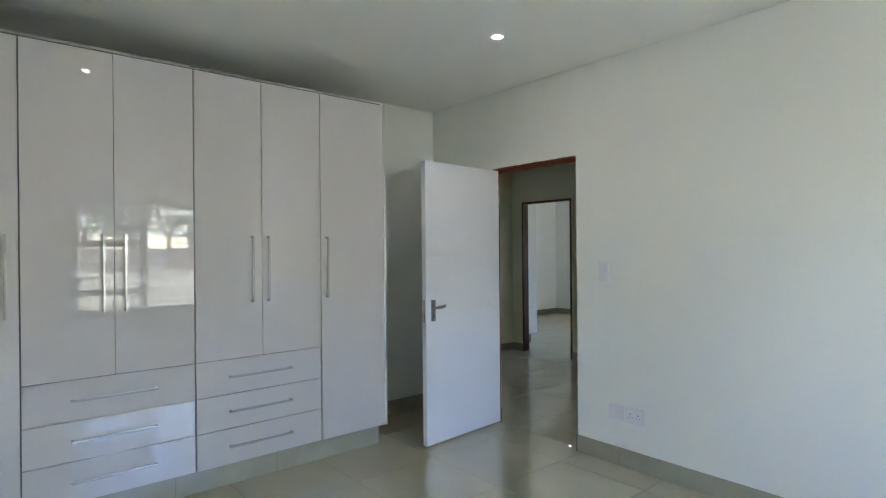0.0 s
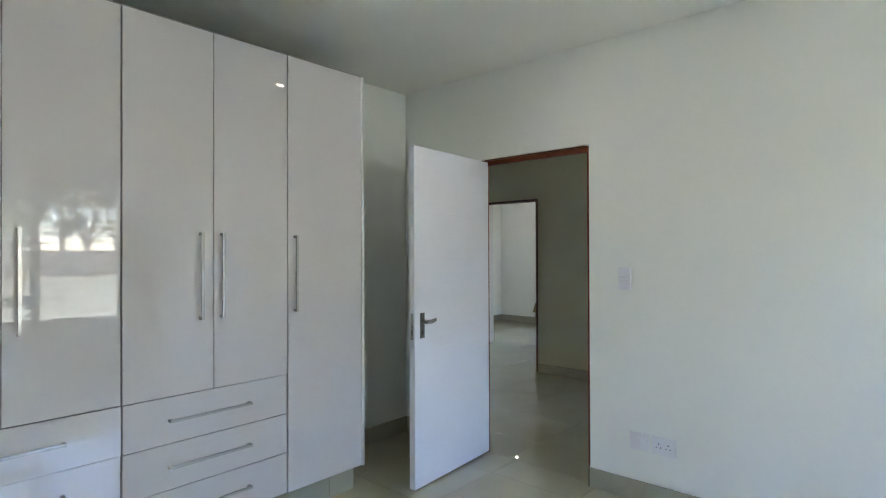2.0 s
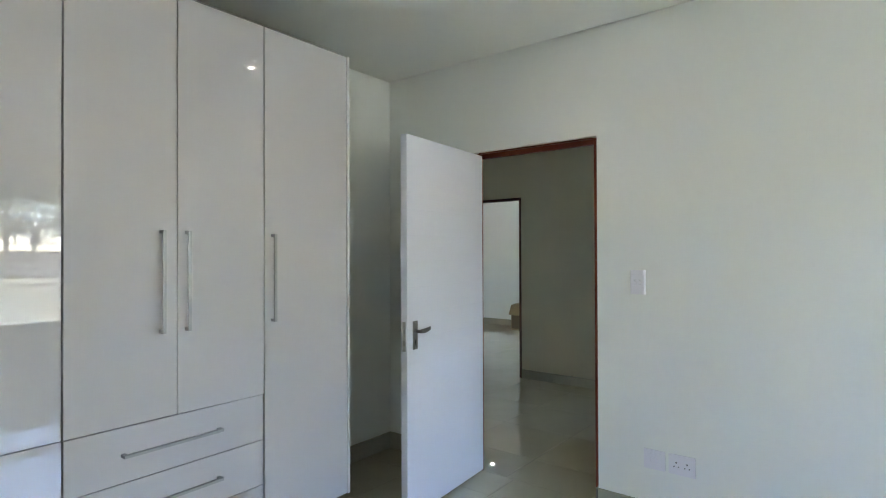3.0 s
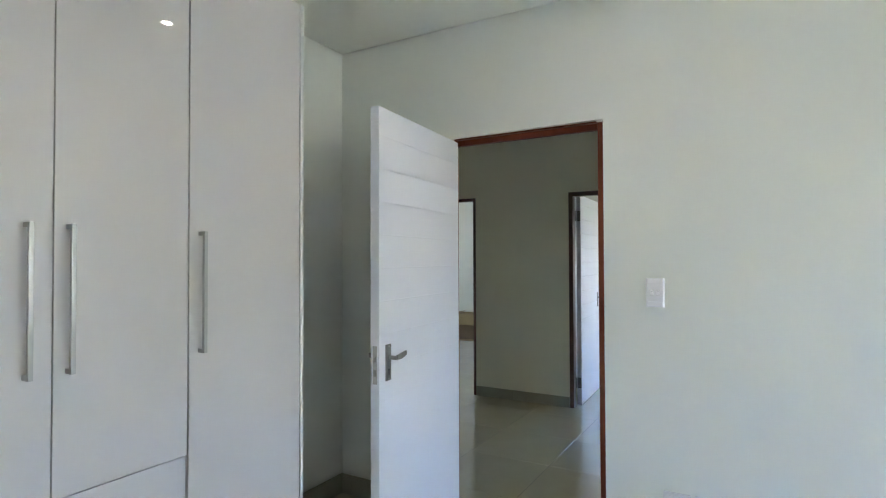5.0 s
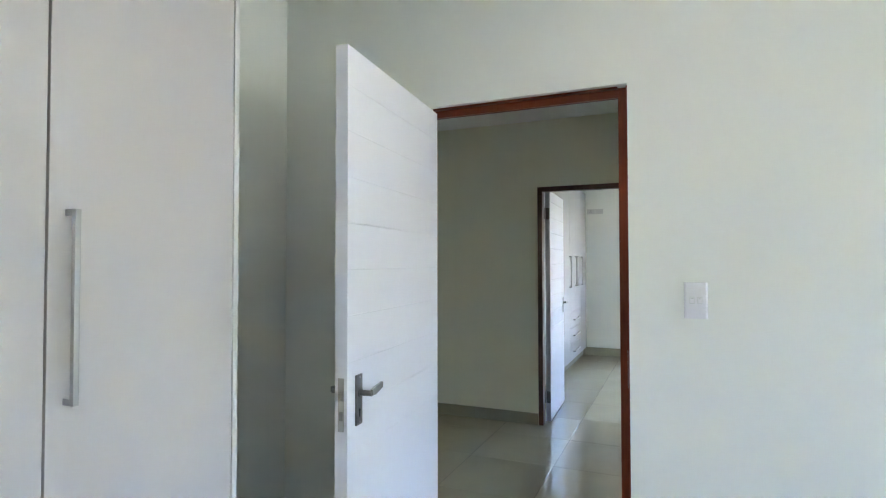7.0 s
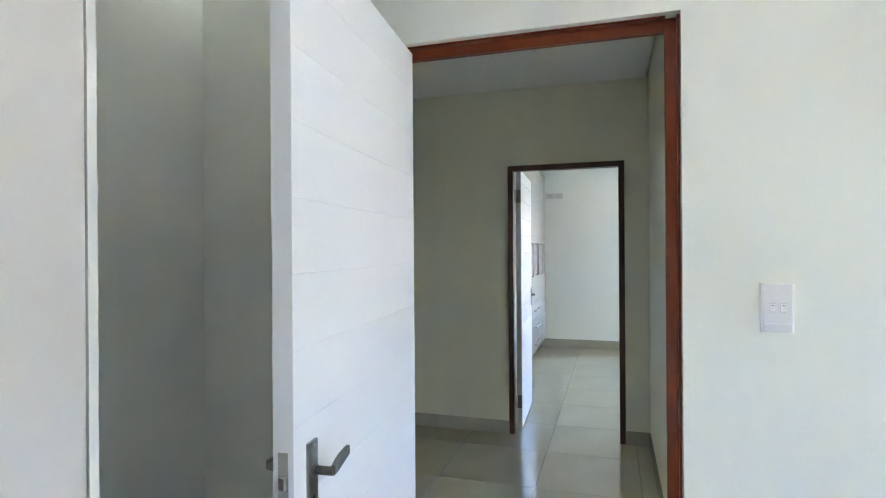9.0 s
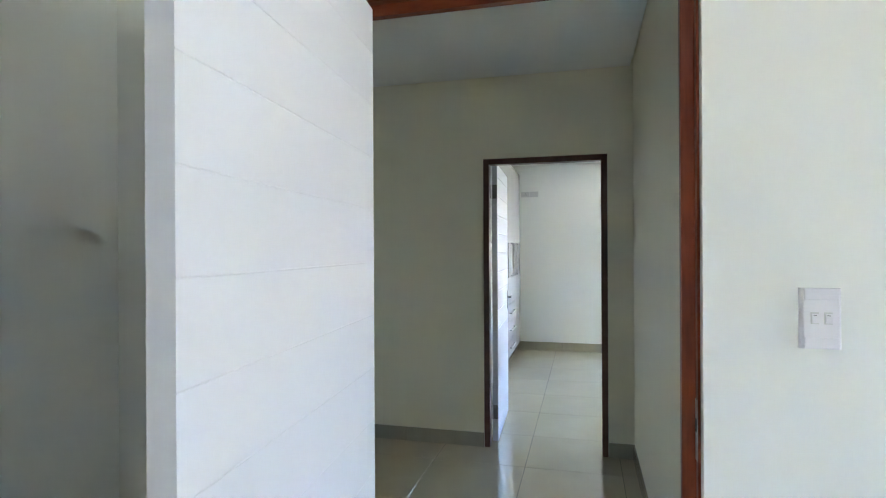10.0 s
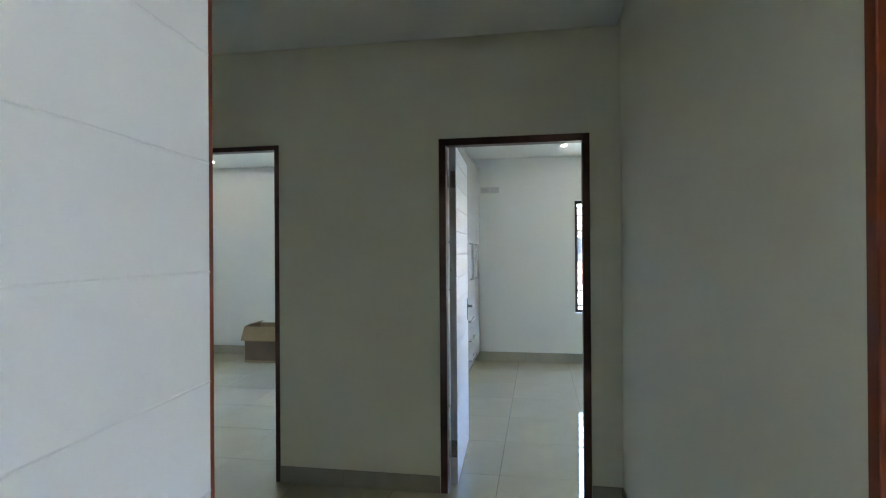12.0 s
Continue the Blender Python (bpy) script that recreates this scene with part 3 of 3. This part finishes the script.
def tree(m, h, seed, label):
    r = random.Random(seed)
    ob = base("tree", m, label, "tree", "trees beyond the boundary wall")
    bm = bmesh.new()
    rod(bm, (0, 0, -0.3), (0.1, 0, h * 0.35), 0.20, 10, 0.14)
    ends = []
    for i in range(7):
        a = 2 * math.pi * i / 7 + r.uniform(-0.3, 0.3)
        e = Vector((math.cos(a) * h * r.uniform(0.18, 0.34), math.sin(a) * h * r.uniform(0.18, 0.34), h * r.uniform(0.36, 0.85)))
        rod(bm, (0.1, 0, h * r.uniform(0.25, 0.35)), e, 0.09, 7, 0.03)
        ends.append(e)
        for k in range(2):
            e2 = e + Vector((r.uniform(-1, 1), r.uniform(-1, 1), r.uniform(-0.3, 0.9))) * h * 0.14
            rod(bm, e, e2, 0.03, 5, 0.01)
            ends.append(e2)
    part("trunk", bm, BARK, ob)
    verts, faces = [], []
    for e in ends + [Vector((0, 0, h * 0.8))]:
        for k in range(100):
            p = e + Vector((r.gauss(0, 1), r.gauss(0, 1), r.gauss(0, 0.75))) * h * 0.085
            s = r.uniform(0.08, 0.22)
            u = Vector((r.uniform(-1, 1), r.uniform(-1, 1), r.uniform(-1, 1))).normalized()
            w = u.cross(Vector((r.uniform(-1, 1), r.uniform(-1, 1), r.uniform(-1, 1)))).normalized()
            b = len(verts)
            verts += [p - u * s, p + w * s * 0.6, p + u * s, p - w * s * 0.6]
            faces.append((b, b + 1, b + 2, b + 3))
    me = bpy.data.meshes.new("crown")
    me.from_pydata([tuple(v) for v in verts], [], faces)
    me.materials.append(LEAF)
    c = new("crown", me)
    c.parent = ob
    return ob


t0 = tree(pose(0, -46, -0.16), 8.5, 3, "leafy green tree with a spreading uneven crown")
t1 = tree(pose(5, -48, -0.16), 7.0, 9, "leafy green tree with a spreading uneven crown")
for i, x in enumerate((-24, -17, -11, -5.5, -2.5, 2.4, 6.4, 8.0, 10.2, 12.5, 15, 18, 22, 27)):
    copy_thing(t0 if i % 2 else t1, Matrix.Translation((x, -45.5 - 2.5 * (i % 3), -0.16)) @ pose(0, 0, 0, 0, 0, 47 * i) @ Matrix.Scale(1.0 + 0.09 * (i % 4), 4))


def house(m):
    ob = base("neighbour_house", m, "low neighbouring house with pale brick walls and a red tiled roof", "house")
    bm = bmesh.new()
    box(bm, 0, 0.25, -9, 9, -0.3, 2.3)
    box(bm, 6.75, 7.0, -9, 9, -0.3, 2.3)
    box(bm, 0.25, 6.75, -9, -8.75, -0.3, 2.3)
    box(bm, 0.25, 6.75, 8.75, 9, -0.3, 2.3)
    part("wall", bm, BRICK, ob)
    bm = bmesh.new()
    prism(bm, [(-0.5, 2.25), (3.5, 3.35), (7.5, 2.25), (7.5, 2.38), (3.5, 3.5), (-0.5, 2.38)], -9.4, 9.4, lambda u, v, a: (u, a, v))
    part("roof", bm, ROOFRED, ob)
    for y in (-6, -2, 2, 6):
        bm = bmesh.new()
        for b in ((-0.8, 0.8, 0.9, 0.96), (-0.8, 0.8, 1.94, 2.0), (-0.8, -0.74, 0.96, 1.94), (0.74, 0.8, 0.96, 1.94), (-0.03, 0.03, 0.96, 1.94)):
            box(bm, -0.03, -0.001, y + b[0], y + b[1], b[2], b[3])
        w = part("window", bm, PLASTIC, ob)
        bm = bmesh.new()
        box(bm, -0.012, -0.0015, y - 0.74, y + 0.74, 0.96, 1.94)
        part("pane", bm, BLACK, w)


house(pose(27, 3, 0))


# ---- skirting ----
def skirting(name, axis, c, sign, a0, a1, start=0.0, height=0.115, run=0.60, tile_mat=None):
    """A line of skirting tiles on the wall face at c; sign: the side on which the room lies."""
    bm = bmesh.new()
    lo, hi = sorted((c, c + sign * 0.0085))
    if axis == "x":
        box(bm, lo, hi, a0, a1, 0.0, height - 0.001)
    else:
        box(bm, a0, a1, lo, hi, 0.0, height - 0.001)
    back = part(name, bm, GROUT, None)
    tagged(back, "grey-beige glossy tiled skirting along the foot of the wall", "skirting", kind="structure")
    cuts = [a0] + [x for x in np.arange(start - 60 * run, start + 60 * run, run) if a0 + 0.03 < x < a1 - 0.03] + [a1]
    done = {}
    for p, q in zip(cuts, cuts[1:]):
        size = round(float(q - p), 4)
        if size not in done:
            bm = bmesh.new()
            t = 0.0105
            if axis == "x":
                box(bm, *sorted((0.0, sign * t)), 0.0008, size - 0.0008, 0.0006, height, 0.0012)
            else:
                box(bm, 0.0008, size - 0.0008, *sorted((0.0, sign * t)), 0.0006, height, 0.0012)
            done[size] = mesh_of("skirting_tile", bm, SKIRT)
        ob = new("skirting_tile", done[size])
        ob.parent = back
        ob.location = (c, float(p), 0) if axis == "x" else (float(p), c, 0)


K = 0.0106
skirting("baseboard_reveal_hall_side", "y", D1[1], -1, XD + 0.0725, XDH + K, 9, 0.098)
skirting("baseboard_reveal_hall", "y", D1[0], 1, XD + 0.0725, XDH + K, 9, 0.098)
skirting("baseboard_hall_west", "x", XDH, 1, D1[1], HN - K, 4.1, 0.098)
skirting("baseboard_door_side", "x", XD, -1, YS + K, D1[0], 2.17)
skirting("baseboard_door_reveal", "y", D1[0], 1, XD - K, XD + 0.0235, 9)
skirting("baseboard_hinge_reveal", "y", D1[1], -1, XD - K, XD + 0.0235, 9)
skirting("baseboard_behind_door", "x", XD, -1, D1[1], YN - K, 4.0)
skirting("baseboard_north", "y", YN, -1, 2.49, XD, 2.9)
skirting("baseboard_window_side", "y", YS, 1, WL, XD, 0.3)
skirting("baseboard_west", "x", WL, 1, YS + K, YW, 0.3)
skirting("baseboard_hall_south", "y", HS, 1, XDH, XE - K, 4.1, 0.098)
skirting("baseboard_hall_north", "y", HN, -1, XDH, XE - K, 4.1, 0.098)
skirting("baseboard_hall_east_end", "x", XE, -1, HS, D3[0] - 0.002, 9, 0.098)
skirting("baseboard_hall_east", "x", XE, -1, D3[1] + 0.002, D2[0] - 0.002, 4.03, 0.098)
skirting("baseboard_hall_east_north", "x", XE, -1, D2[1] + 0.002, HN, 9, 0.098)
skirting("baseboard_far_bedroom", "x", XF, -1, YR3, YP0, 3.05)
skirting("baseboard_far_bedroom_south", "y", YR3, 1, XER, XF - K, 7.0)
skirting("baseboard_far_room", "x", XF, -1, YP1, YR2, 5.0)
skirting("baseboard_far_room_north", "y", YR2, -1, XER, XF - K, 7.0)
skirting("baseboard_plinth", "y", YW + 0.062, -1, WL, 2.437, 1.662 - 0.6, 0.14)
skirting("baseboard_plinth_end", "x", 2.437 - 0.0005, 1, YW + 0.063, YN - K, 9, 0.14)
skirting("baseboard_far_plinth", "y", YW3 + 0.062, -1, XF - 3.2, XF - K, 7.0, 0.14)

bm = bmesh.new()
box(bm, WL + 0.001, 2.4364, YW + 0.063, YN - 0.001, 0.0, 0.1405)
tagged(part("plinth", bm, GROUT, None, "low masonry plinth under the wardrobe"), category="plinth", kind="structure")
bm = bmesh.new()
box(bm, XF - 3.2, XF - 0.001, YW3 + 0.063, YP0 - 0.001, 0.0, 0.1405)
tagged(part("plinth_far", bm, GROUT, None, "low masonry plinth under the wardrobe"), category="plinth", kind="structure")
bm = bmesh.new()
box(bm, XER + 0.001, 6.54, 5.66, 7.22, 0.0, 0.1405)
tagged(part("plinth_far_room", bm, SKIRT, None, "low tiled plinth under the wardrobe"), category="plinth", kind="structure")

# ---- floor ----
bm = bmesh.new()
box(bm, WL - 0.2, XF + 0.22, YS - 0.22, YR2 + 0.2, -0.16, -0.0012)
floor = tagged(part("floor", bm, GROUT, None, "large square glossy cream porcelain floor tiles with thin joints"), category="floor", kind="structure")
made = {}


def tiles(x0, x1, y0, y1, gx, gy, s=0.6):
    xs = [x0] + [float(x) for x in np.arange(gx - 40 * s, gx + 40 * s, s) if x0 + 0.02 < x < x1 - 0.02] + [x1]
    ys = [y0] + [float(y) for y in np.arange(gy - 40 * s, gy + 40 * s, s) if y0 + 0.02 < y < y1 - 0.02] + [y1]
    for a, b in zip(xs, xs[1:]):
        for c, d in zip(ys, ys[1:]):
            key = (round(b - a, 3), round(d - c, 3))
            if key not in made:
                w, h = key
                bm = bmesh.new()
                j, ch = 0.0015, 0.0007
                lo = [bm.verts.new((x, y, -0.0012)) for x, y in ((j, j), (w - j, j), (w - j, h - j), (j, h - j))]
                mi = [bm.verts.new((v.co.x, v.co.y, -ch)) for v in lo]
                hi = [bm.verts.new((x, y, 0.0)) for x, y in ((j + ch, j + ch), (w - j - ch, j + ch), (w - j - ch, h - j - ch), (j + ch, h - j - ch))]
                bm.faces.new(hi)
                for i in range(4):
                    k = (i + 1) % 4
                    bm.faces.new((mi[i], mi[k], hi[k], hi[i]))
                    bm.faces.new((lo[i], lo[k], mi[k], mi[i]))
                made[key] = mesh_of("floor_tile", bm, TILE)
            ob = new("floor_tile", made[key])
            ob.parent = floor
            ob.location = (a, c, 0)


tiles(WL, 3.455, YS, YN, 2.57, 2.47)
tiles(3.455, XF, YR3, YR2, 6.22, 2.53)
